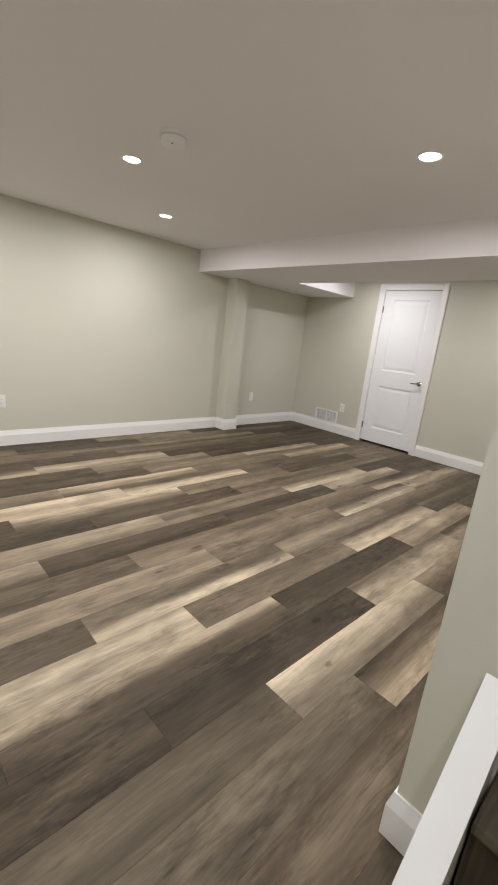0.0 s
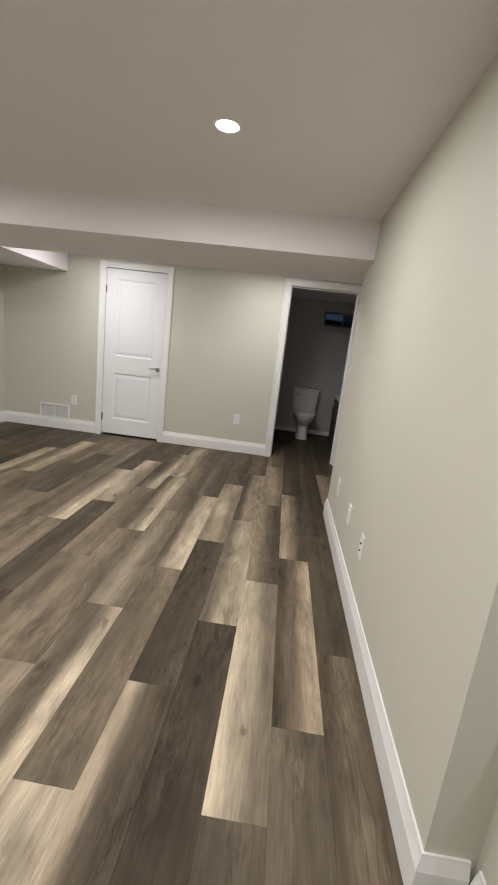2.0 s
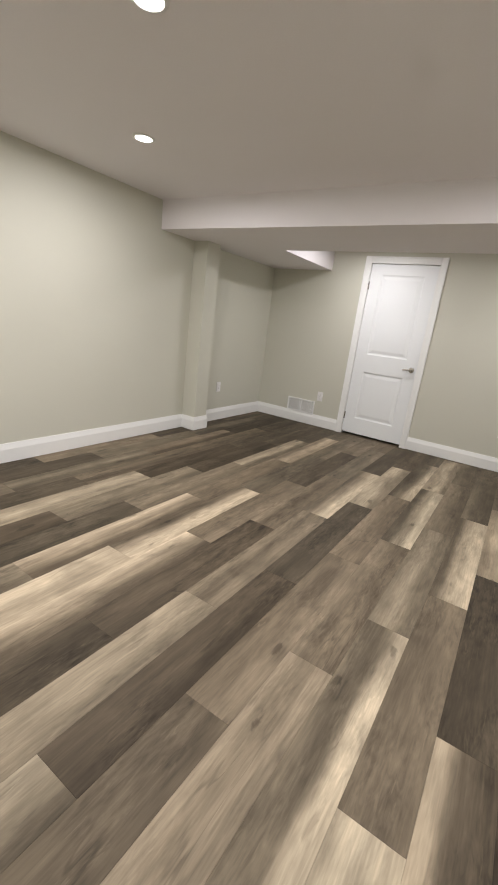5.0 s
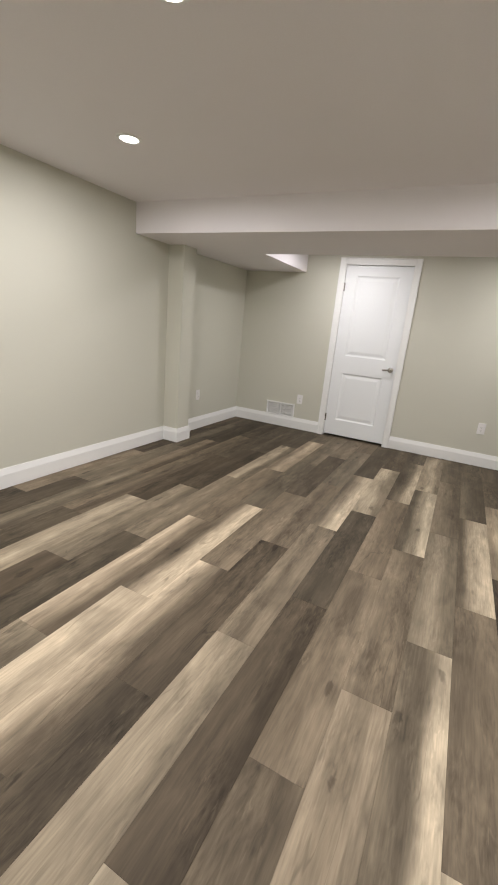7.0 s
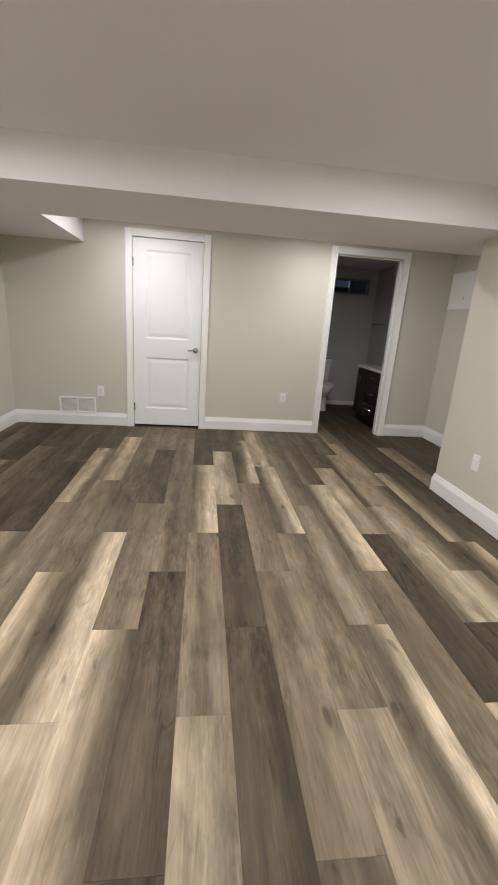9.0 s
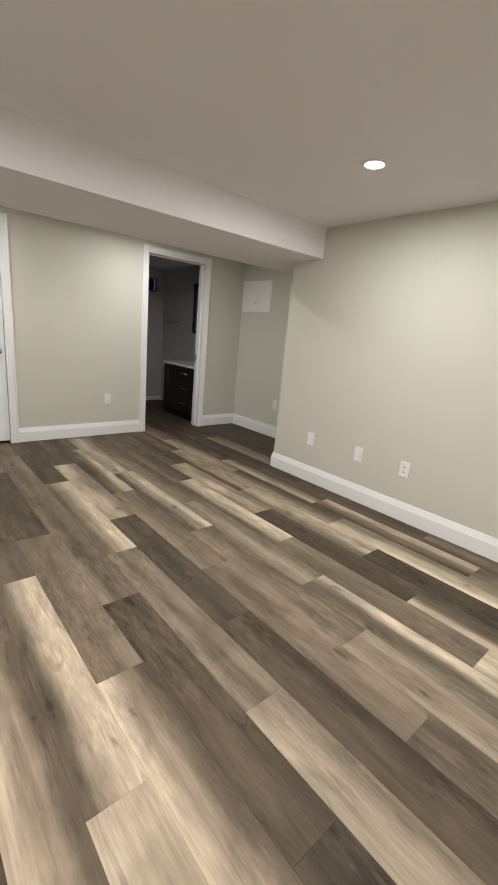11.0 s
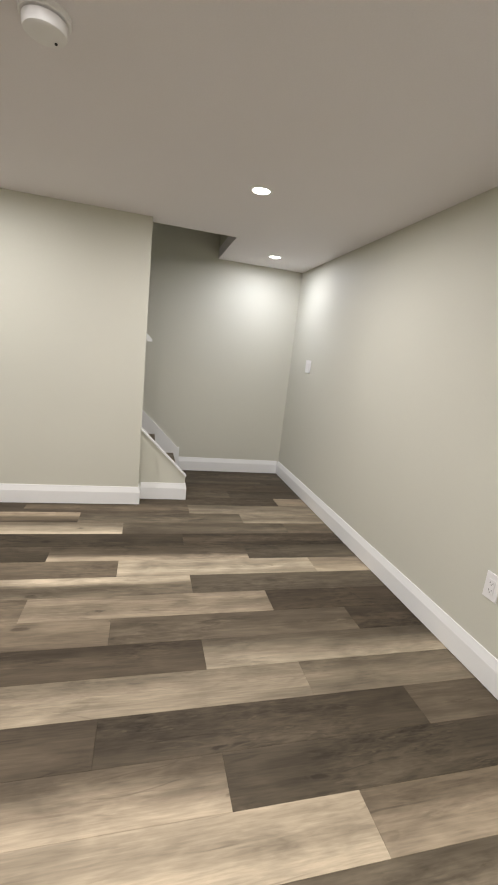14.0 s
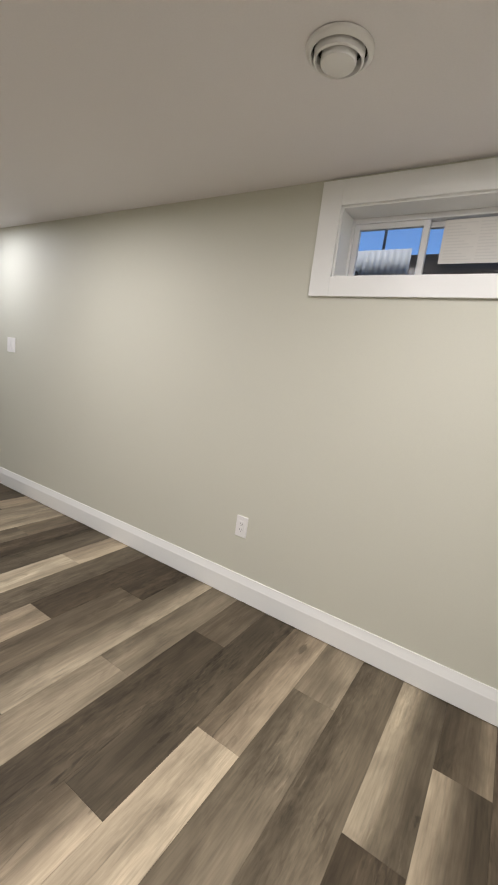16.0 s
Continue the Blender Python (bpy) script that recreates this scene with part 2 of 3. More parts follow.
def meshed(name, bm, mat, smooth=False):
    mesh = bpy.data.meshes.new(name)
    bm.to_mesh(mesh)
    bm.free()
    mesh.materials.append(mat)
    if smooth:
        mesh.shade_smooth()
        mesh.set_sharp_from_angle(angle=radians(35))
    return mesh


def part(name, bm, mat, parent=None, label="", smooth=False):
    ob = new(name, meshed(name, bm, mat, smooth))
    ob.parent = parent
    return tagged(ob, label)


def boxes(*rows, bevel=0.0):
    bm = bmesh.new()
    for row in rows:
        box(bm, *row, bevel=bevel)
    return bm


def structure(name, bm, mat, label, category):
    return tagged(part(name, bm, mat), label, category, kind="structure")


def root(name, label, category, group="", kind="", at=(0, 0, 0), turn=0.0):
    ob = new(name)
    ob.matrix_world = pose(*at, 0, 0, turn)
    ob.empty_display_size = 0.1
    return tagged(ob, label, category, group, kind)


# ---- the plan ----
H = 2.187            # main ceiling
DROP = 1.945          # underside of the bulkhead
XW, XE = -4.045, 1.03
YS, YN = -0.53, 5.245
YB = 7.22            # bathroom's far wall
XN = 0.86           # wall of the nook
BASE = -0.015

# ---- walls ----
D1, D2 = (-2.745, -1.997), (-0.53, 0.24)   # clear openings
structure("wall_north", boxes(
    (XW - 0.12, D1[0] - 0.02, YN, YN + 0.12, BASE, H), (D1[1] + 0.02, D2[0] - 0.02, YN, YN + 0.12, BASE, H), (D2[1] + 0.02, XN + 0.15, YN, YN + 0.12, BASE, H),
    (D1[0] - 0.02, D1[1] + 0.02, YN, YN + 0.12, 2.06, H), (D2[0] - 0.02, D2[1] + 0.02, YN, YN + 0.12, 2.072, H)), WALL,
    "sage-grey painted drywall wall with two white doorways", "wall")
structure("wall_west", boxes((XW - 0.12, XW, YS - 0.12, YN, BASE, H)), WALL, "long plain sage-grey painted drywall wall", "wall")
WIN = (-3.034, -2.296, 1.756, 2.070)
structure("wall_south", boxes(
    (XW, WIN[0], YS - 0.25, YS, BASE, H), (WIN[1], XE + 0.12, YS - 0.25, YS, BASE, H),
    (WIN[0], WIN[1], YS - 0.25, YS, BASE, WIN[2]), (WIN[0], WIN[1], YS - 0.25, YS, WIN[3], H)), WALL,
    "sage-grey painted drywall wall with a high basement window", "wall")
structure("wall_east", boxes((XE, XE + 0.12, YS, 3.38, BASE, 4.7)), WALL, "sage-grey painted wall beside the staircase", "wall")
structure("wall_partition", boxes((0.012, 0.15, 1.003, 3.505, BASE, H), (0.15, 0.19, 1.007, 3.38, BASE, H), (0.15, XN + 0.08, 3.38, 3.505, BASE, H)), WALL,
          "sage-grey painted partition wall that hides the stairs", "wall")
structure("wall_nook", boxes((XN, XN + 0.12, 3.51, YN, BASE, H)), WALL, "sage-grey painted wall of the shallow nook", "wall")
bm = bmesh.new()
prism(bm, [(0.613, BASE), (1.003, BASE), (1.003, 0.602), (0.613, 0.212)], Matrix(((0, 0, 1, 0.14), (1, 0, 0, 0), (0, 1, 0, 0), (0, 0, 0, 1))), 0.044)
structure("wall_knee", bm, WALL, "low sloping sage-grey knee wall beside the stairs", "wall")
structure("wall_stairwell", boxes((0.03, 0.15, 0.24, 3.38, H + 0.1, 4.7), (0.15, XE, 0.24, 0.36, H + 0.1, 4.7), (0.015, XE + 0.12, 3.38, 3.5, H, 4.7)), WALL,
          "painted drywall walls of the upper stairwell", "wall")
structure("wall_bathroom", boxes((-0.9, -0.8, YN + 0.12, YB, BASE, H), (0.77, 0.87, YN + 0.12, YB, BASE, H),
          (-0.9, 0.03, YB, YB + 0.25, BASE, H), (0.65, 0.87, YB, YB + 0.25, BASE, H), (0.03, 0.65, YB, YB + 0.25, BASE, 1.8), (0.03, 0.65, YB, YB + 0.25, 2.03, H),
          (-0.8, D2[0] - 0.02, YN + 0.12, YN + 0.13, BASE, H), (D2[1] + 0.02, 0.77, YN + 0.12, YN + 0.13, BASE, H)), BATH,
          "pale grey painted walls of the unlit bathroom", "wall")
structure("wall_closet", boxes((-3.0, -1.75, 5.9, 6.0, BASE, H), (-3.1, -3.0, YN + 0.12, 6.0, BASE, H), (-1.75, -1.65, YN + 0.12, 6.0, BASE, H)), BATH,
          "plain walls of the closet behind the closed door", "wall")

# ---- ceilings ----
structure("ceiling", boxes((XW - 0.12, 0.15, YS - 0.25, YB + 0.25, H, H + 0.1), (0.15, XE + 0.12, YS - 0.25, 0.36, H, H + 0.1),
          (0.15, XE + 0.12, 3.5, YB + 0.25, H, H + 0.1)), CEIL, "flat matt off-white drywall ceiling with a stair opening", "ceiling")
structure("ceiling_stairwell", boxes((0.0, XE + 0.12, 0.2, 3.5, 4.7, 4.8)), CEIL, "matt off-white ceiling above the stairs", "ceiling")
bm = bmesh.new()
prism(bm, [(XW, 3.175), (0.0135, 3.175), (0.0135, 3.506), (XN, 3.506), (XN, 4.061), (-3.229, 4.061), (-3.229, YN), (XW, YN)], Matrix.Translation((0, 0, DROP)), H - DROP + 0.01)
structure("bulkhead", bm, CEIL, "off-white drywall bulkhead boxed round a duct", "ceiling")
bm = boxes((XW, -3.868, 3.635, 3.84, BASE, DROP + 0.01))
structure("column", bm, WALL, "boxed sage-grey post cover against the long wall", "column")

# ---- baseboards ----
PROFILE = [(0, 0.005), (0.016, 0.005), (0.016, 0.106), (0.0145, 0.111), (0.0075, 0.140), (0.006, 0.15), (0.0, 0.15)]


def baseboard(a, b, out, height=1.0, mitre=(0, 0)):
    """A moulded board along the wall from a to b, with its face towards out; mitre 1 at an end that turns an outer corner."""
    a, b, out = Vector((*a, 0)), Vector((*b, 0)), Vector((*out, 0))
    way, length = (b - a).normalized(), (b - a).length
    m = Matrix.Identity(4)
    m.col[0], m.col[1], m.col[2], m.col[3] = (*out, 0), (0, 0, 1, 0), (*way, 0), (*a, 1)
    bm = bmesh.new()
    prism(bm, [(u, v * height) for u, v in PROFILE], m, length)
    for v in bm.verts:
        along, proud = (v.co - a).dot(way), (v.co - a).dot(out)
        v.co += way * proud * (mitre[1] if along > length / 2 else -mitre[0])
    return structure("baseboard", bm, TRIM, "white moulded wooden baseboard along the wall", "baseboard")


baseboard((XW, YS + 0.018), (XW, 3.619), (1, 0))
baseboard((XW, 3.856), (XW, YN - 0.018), (1, 0))
baseboard((XW, 3.635), (-3.868, 3.635), (0, -1), mitre=(0, 1))
baseboard((-3.868, 3.635), (-3.868, 3.84), (1, 0), mitre=(1, 1))
baseboard((XW, 3.84), (-3.868, 3.84), (0, 1), mitre=(0, 1))
baseboard((XW, YN), (D1[0] - 0.076, YN), (0, -1))
baseboard((D1[1] + 0.076, YN), (D2[0] - 0.076, YN), (0, -1))
baseboard((D2[1] + 0.076, YN), (XN, YN), (0, -1))
baseboard((XN, 3.523), (XN, YN - 0.018), (-1, 0))
baseboard((0.012, 3.505), (XN, 3.505), (0, 1), mitre=(1, 0))
baseboard((0.012, 1.003), (0.012, 3.505), (-1, 0), mitre=(1, 1))
baseboard((0.012, 1.003), (0.122, 1.003), (0, -1), mitre=(1, 0))
baseboard((0.14, 0.613), (0.14, 0.985), (-1, 0), mitre=(1, 0))
baseboard((0.14, 0.613), (0.184, 0.613), (0, -1), mitre=(1, 0))
baseboard((XW, YS), (XE, YS), (0, 1))
baseboard((XE, YS + 0.018), (XE, 0.602), (-1, 0))
baseboard((-0.8, YB), (0.77, YB), (0, -1), 0.45)

# ---- stairs ----
stairs = root("stairs", "enclosed staircase with wood-look treads and white skirts", "staircase", kind="structure", at=(0.6, 0.68, 0))


def under(ob, parent):
    """Parents ob and keeps its place."""
    ob.parent = parent
    ob.matrix_parent_inverse = parent.matrix_world.inverted()
    return ob


RISE, RUN, FIRST = 0.195, 0.205, 0.685
bpy.context.view_layer.update()
for n in range(13):
    y, z = FIRST + n * RUN, (n + 1) * RISE
    under(part("riser", boxes((0.19, 1.01, y, y + 0.018, z - RISE, z - 0.03)), oak("444")), stairs)
    under(part("tread", boxes((0.19, 1.01, y - 0.022, min(y + RUN + 0.018, 3.378), z - 0.03, z), bevel=0.009), oak("555")), stairs)
ZX = Matrix(((0, 0, 1, 0), (1, 0, 0, 0), (0, 1, 0, 0), (0, 0, 0, 1)))
bm = bmesh.new()
prism(bm, [(0.604, BASE), (0.604, 0.262), (0.622, 0.252), (3.37, 3.0), (3.37, 2.4), (0.9, BASE)], Matrix.Translation((1.01, 0, 0)) @ ZX, 0.019)
under(part("stringer", bm, TRIM, None, "white painted skirt board along the stair wall"), stairs)
bm = bmesh.new()
prism(bm, [(0.611, 0.211), (1.003, 0.603), (1.003, 0.618), (0.606, 0.221)], Matrix.Translation((0.122, 0, 0)) @ ZX, 0.066)
under(part("cap", bm, TRIM, None, "white painted sloping cap on the knee wall"), stairs)
handrail = root("handrail", "white painted stair handrail on wall brackets", "handrail", at=(0.28, 1.5, 1.85))
bpy.context.view_layer.update()
bm = bmesh.new()
prism(bm, [(0.955, 1.318), (0.99, 1.318), (3.2, 3.528), (3.2, 3.58), (0.955, 1.335)], Matrix.Translation((0.22, 0, 0)) @ ZX, 0.045)
under(part("rail", bm, TRIM), handrail)
for y in (1.2, 2.1, 3.0):
    bm = bmesh.new()
    tube(bm, [(0.191, y, y + 0.27), (0.228, y, y + 0.28), (0.242, y, y + 0.345)], 0.008)
    under(part("bracket", bm, CHROME, None, "metal bracket"), handrail)


# ---- doors ----
def casing(parent, x0, x1, top, y, out):
    """Three moulded boards round an opening on the wall plane y; out is -1 or 1."""
    shape = [(0, 0), (0.075, 0), (0.075, 0.017), (0.066, 0.019), (0.058, 0.014), (0.014, 0.009), (0.006, 0.011), (0, 0.008)]
    for name, corner, across, along, length in (
            ("casing", (x0, y, 0), (-1, 0, 0), (0, 0, 1), top + 0.075), ("casing", (x1, y, 0), (1, 0, 0), (0, 0, 1), top + 0.075)):
        m = Matrix.Identity(4)
        m.col[0], m.col[1], m.col[2], m.col[3] = (*across, 0), (0, out, 0, 0), (*along, 0), (*corner, 1)
        bm = bmesh.new()
        prism(bm, shape, m, length)
        under(part(name, bm, TRIM), parent)
    m = Matrix.Identity(4)
    m.col[0], m.col[1], m.col[2], m.col[3] = (0, 0, 1, 0), (0, out, 0, 0), (1, 0, 0, 0), (x0, y, top, 1)
    bm = bmesh.new()
    prism(bm, shape, m, x1 - x0)
    under(part("casing", bm, TRIM), parent)


def jambs(parent, x0, x1, top, y0, y1):
    for row in ((x0 - 0.02, x0, y0, y1, 0, top), (x1, x1 + 0.02, y0, y1, 0, top), (x0 - 0.02, x1 + 0.02, y0, y1, top, top + 0.018)):
        under(part("jamb", boxes(row), TRIM), parent)


def panelled_face(bm, x0, x1, z0, z1, y, panels):
    """The front of a moulded two-panel door in the plane y, facing -y: a grid with sunk and raised panels."""
    xs = sorted({x0, x1, *(v for p in panels for v in p[:2])})
    zs = sorted({z0, z1, *(v for p in panels for v in p[2:])})
    for xa, xb in zip(xs, xs[1:]):
        for za, zb in zip(zs, zs[1:]):
            if any(p[0] <= xa and xb <= p[1] and p[2] <= za and zb <= p[3] for p in panels):
                continue
            bm.faces.new([bm.verts.new(v) for v in ((xa, y, za), (xb, y, za), (xb, y, zb), (xa, y, zb))])
    for xa, xb, za, zb in panels:
        loops = []
        for inset, deep in ((0, 0), (0.008, 0.006), (0.020, 0.009), (0.034, 0.007), (0.056, 0.003)):
            loops.append([bm.verts.new((x, y + deep, z)) for x, z in ((xa + inset, za + inset), (xb - inset, za + inset), (xb - inset, zb - inset), (xa + inset, zb - inset))])
        for a, b in zip(loops, loops[1:]):
            for k in range(4):
                bm.faces.new((a[k], a[(k + 1) % 4], b[(k + 1) % 4], b[k]))
        bm.faces.new(loops[-1])


def lever(parent, x, y, z, side):
    """A lever handle with a round rose on a face that looks along -y; side: the way it points along x."""
    bm = bmesh.new()
    lathe(bm, [(0, 0), (0.031, 0), (0.031, 0.006), (0.026, 0.011), (0.012, 0.013), (0.011, 0.045), (0, 0.045)], pose(x, y, z, 90), 28)
    handle = under(part("door_handle", bm, CHROME, None, "satin nickel lever handle", True), parent)
    bm = bmesh.new()
    tube(bm, [(x, y - 0.045, z), (x + side * 0.03, y - 0.048, z), (x + side * 0.055, y - 0.05, z - 0.002), (x + side * 0.088, y - 0.048, z - 0.005)], 0.0085, 12)
    return under(part("lever", bm, CHROME, None, "", True), handle)


def hinge(parent, x, y, z):
    bm = bmesh.new()
    lathe(bm, [(0, -0.045), (0.006, -0.045), (0.006, 0.045), (0, 0.045)], Matrix.Translation((x, y, z)), 12)
    box(bm, x - 0.012, x + 0.012, y + 0.002, y + 0.005, z - 0.044, z + 0.044)
    under(part("hinge", bm, CHROME, None, "satin nickel hinge"), parent)


door = root("door_1", "closed white two-panel moulded door with lever handle", "door", kind="structure", at=(sum(D1) / 2, YN, 0))
bpy.context.view_layer.update()
casing(door, D1[0] - 0.0, D1[1] + 0.0, 2.042, YN, -1)
jambs(door, D1[0] , D1[1], 2.042, YN - 0.002, YN + 0.122)
bm = bmesh.new()
lx0, lx1, ly = D1[0] + 0.003, D1[1] - 0.003, YN + 0.012
panelled_face(bm, lx0, lx1, 0.028, 2.038, ly, [(-2.61, -2.13, 1.02, 1.925), (-2.61, -2.13, 0.224, 0.808)])
bmesh.ops.remove_doubles(bm, verts=bm.verts, dist=1e-5)
box(bm, lx0, lx1, ly + 0.014, ly + 0.036, 0.028, 2.038)
for row in ((lx0, lx0 + 0.001, ly, ly + 0.014, 0.028, 2.038), (lx1 - 0.001, lx1, ly, ly + 0.014, 0.028, 2.038), (lx0, lx1, ly, ly + 0.014, 2.037, 2.038), (lx0, lx1, ly, ly + 0.014, 0.028, 0.029)):
    box(bm, *row)
bmesh.ops.recalc_face_normals(bm, faces=bm.faces)
leaf = under(part("door_leaf", bm, DOOR, None, "white moulded two-panel door leaf"), door)
lever(door, -2.055, ly, 0.915, -1)
under(part("strike_plate", boxes((D1[1] + 0.0002, D1[1] + 0.003, YN - 0.004, YN + 0.01, 0.885, 0.945)), CHROME, None, "satin nickel strike plate"), door)
for z in (0.24, 1.80):
    hinge(door, D1[0] + 0.001, YN + 0.001, z)

door = root("door_2", "white cased doorway open to the dark bathroom", "doorway", kind="structure", at=(sum(D2) / 2, YN, 0))
bpy.context.view_layer.update()
casing(door, D2[0], D2[1], 2.054, YN, -1)
casing(door, D2[0], D2[1], 2.054, YN + 0.13, 1)
jambs(door, D2[0], D2[1], 2.054, YN - 0.002, YN + 0.132)
for row in ((D2[0] + 0.0002, D2[0] + 0.012, YN + 0.05, YN + 0.085, 0, 2.053), (D2[1] - 0.012, D2[1] - 0.0002, YN + 0.05, YN + 0.085, 0, 2.053), (D2[0], D2[1], YN + 0.05, YN + 0.085, 2.042, 2.053)):
    under(part("door_stop", boxes(row), TRIM), door)
for z in (0.24, 1.80):
    under(part("hinge", boxes((D2[0] + 0.0004, D2[0] + 0.004, YN + 0.088, YN + 0.128, z - 0.045, z + 0.045)), CHROME, None, "satin nickel hinge"), door)
under(part("strike_plate", boxes((D2[1] - 0.003, D2[1] - 0.0004, YN + 0.09, YN + 0.12, 0.88, 0.95)), CHROME, None, "satin nickel strike plate"), door)


# ---- windows ----
def slider(name, label, x0, x1, z0, z1, y, into, f=0.03, s=0.028, mat=None, shift=0.0):
    """A two-sash vinyl slider in an opening; y is its inner plane, into the way to the outside (-1 or 1)."""
    win = root(name, label, "window", kind="structure", at=((x0 + x1) / 2, y, z0))
    bpy.context.view_layer.update()
    ya, yb = sorted((y, y + into * 0.075))
    mat = mat or VINYL
    for row in ((x0, x0 + f, ya, yb, z0, z1), (x1 - f, x1, ya, yb, z0, z1), (x0 + f, x1 - f, ya, yb, z0, z0 + f), (x0 + f, x1 - f, ya, yb, z1 - f, z1)):
        under(part("window_frame", boxes(row, bevel=0.003), mat), win)
    mid = (x0 + x1) / 2 + shift
    for xa, xb, lift in ((mid - 0.018, x1 - f, 0.012), (x0 + f, mid + 0.018, 0.042)):
        yc, yd = sorted((y + into * lift, y + into * (lift + 0.026)))
        bm = boxes((xa, xa + s, yc, yd, z0 + f, z1 - f), (xb - s, xb, yc, yd, z0 + f, z1 - f), (xa + s, xb - s, yc, yd, z0 + f, z0 + f + s), (xa + s, xb - s, yc, yd, z1 - f - s, z1 - f), bevel=0.002)
        sash = under(part("sash", bm, mat), win)
        pane = under(part("pane", boxes((xa + s - 0.003, xb - s + 0.003, (yc + yd) / 2 - 0.002, (yc + yd) / 2 + 0.002, z0 + f + s - 0.003, z1 - f - s + 0.003)), GLASS), sash)
        pane.visible_shadow = False
    return win


WY = YS - 0.13
win = slider("window_1", "white vinyl sliding basement window in a deep white frame", WIN[0] + 0.002, WIN[1] + 0.001, WIN[2] - 0.016, WIN[3] - 0.012, WY, -1, 0.024, 0.024, shift=0.022)
for row in ((WIN[0], WIN[0] + 0.012, WY - 0.08, YS + 0.001, WIN[2], WIN[3]), (WIN[1] - 0.012, WIN[1], WY - 0.08, YS + 0.001, WIN[2], WIN[3]),
            (WIN[0] + 0.012, WIN[1] - 0.012, WY - 0.08, YS + 0.001, WIN[3] - 0.012, WIN[3]), (WIN[0] + 0.012, WIN[1] - 0.012, WY - 0.08, YS + 0.001, WIN[2], WIN[2] + 0.012)):
    under(part("window_liner", boxes(row), TRIM), win)
CW = 0.096
for row in ((WIN[0] - CW, WIN[0] + 0.004, YS, YS + 0.019, WIN[2] - CW * 0.85, H - 0.014), (WIN[1] - 0.004, WIN[1] + CW, YS, YS + 0.019, WIN[2] - CW * 0.85, H - 0.014),
            (WIN[0] + 0.004, WIN[1] - 0.004, YS, YS + 0.018, WIN[3] - 0.004, H - 0.014), (WIN[0] + 0.004, WIN[1] - 0.004, YS, YS + 0.018, WIN[2] - CW * 0.85, WIN[2] + 0.004)):
    under(part("casing", boxes(row, bevel=0.002), TRIM, None, "flat white window casing"), win)

# the unlit vinyl's dimness and the blue dusk light are in its colour
win = slider("window_2", "small bathroom window with slim sashes coloured dark for dusk", 0.032, 0.648, 1.802, 2.028, YB + 0.02, 1, 0.012, 0.016, material("dusk_shaded_vinyl", (0.20, 0.23, 0.32), 0.45))
# made-up sheets behind the panes, added to dim the sky seen through them
for x0, x1, mat in ((0.055, 0.33, "pale"), (0.36, 0.625, "dark")):
    dimmer = part("pane_dimmer", boxes((x0, x1, YB + 0.093, YB + 0.0936, 1.825, 2.005)), DIMMER[mat])
    dimmer.visible_shadow = False
    under(dimmer, win)


# outside the windows: sunken wells, an earth bank, a ribbed panel and the ground
def window_well(cx, y, way, r, z0, z1):
    """A half-round corrugated steel lining; way: -1 or 1 along y."""
    well = root("window_well", "dark corrugated steel window well outside the window", "window well", at=(cx, y + way * r, z0))
    bpy.context.view_layer.update()
    bm = bmesh.new()
    rows = []
    for i in range(25):
        z = z0 + (z1 - z0) * i / 24
        rr = r + 0.010 * math.sin(i * math.pi / 3)
        rows.append([bm.verts.new((cx + rr * 1.25 * math.cos(a), y + way * rr * math.sin(a), z)) for a in (math.pi * k / 48 for k in range(49))])
    for a, b in zip(rows, rows[1:]):
        for k in range(48):
            bm.faces.new((a[k], a[k + 1], b[k + 1], b[k]))
    lining = under(part("sheet", bm, BLACK_METAL, None, "", True), well)
    solid = lining.modifiers.new("thick", "SOLIDIFY")
    solid.thickness = 0.004


window_well(-2.665, YS - 0.25, -1, 0.95, 1.55, 2.165)
# this well is made up: it hides low sky to darken the bathroom panes
window_well(0.34, YB + 0.25, 1, 0.75, 1.5, 1.985)
structure("soil", boxes((-4.0, -1.4, -1.2, YS - 0.25, 1.55, 1.72), (-4.0, -1.4, -1.31, -1.2, 1.55, 1.933), (-4.0, -1.4, -1.78, -1.31, 1.55, 2.076)), SOIL, "dark earth at the bottom of the window well", "soil")
structure("ground", boxes((-60, 60, -80, -1.72, 1.5, 2.085), (-60, 60, YB + 1.05, 90, 1.5, 1.97), (-60, XW - 0.4, -1.72, YB + 1.05, 1.5, 2.06), (XE + 0.4, 60, -1.72, YB + 1.05, 1.5, 2.06)), GROUND, "dark lawn outside the house at dusk", "ground")
ribbed = root("ribbed_panel", "pale grey ribbed metal panel standing against the earth bank", "metal panel", at=(-2.258, -1.25, 1.933))
bm = bmesh.new()
wave = [(-0.19 + 0.38 * i / 60, 0.0055 * math.sin(i * 2 * math.pi / 6) * (i < 46)) for i in range(61)]
rows = [[bm.verts.new((x, y, z)) for x, y in wave] for z in (0.0, 0.16)]
for i in range(60):
    bm.faces.new((rows[0][i], rows[0][i + 1], rows[1][i + 1], rows[1][i]))
ribs = part("sheet", bm, STEEL, ribbed, "", True)
ribs.modifiers.new("thick", "SOLIDIFY").thickness = 0.003
part("bracket", boxes((0.105, 0.13, 0.012, 0.03, 0.012, 0.035), bevel=0.003), BLACK_METAL, ribbed, "small dark bracket")
bm = bmesh.new()
tube(bm, [(-2.215, -1.45, 2.07), (-2.215, -1.45, 2.75)], 0.009)
tagged(part("post", bm, BLACK_METAL), "thin dark metal post standing in the earth outside", "post")

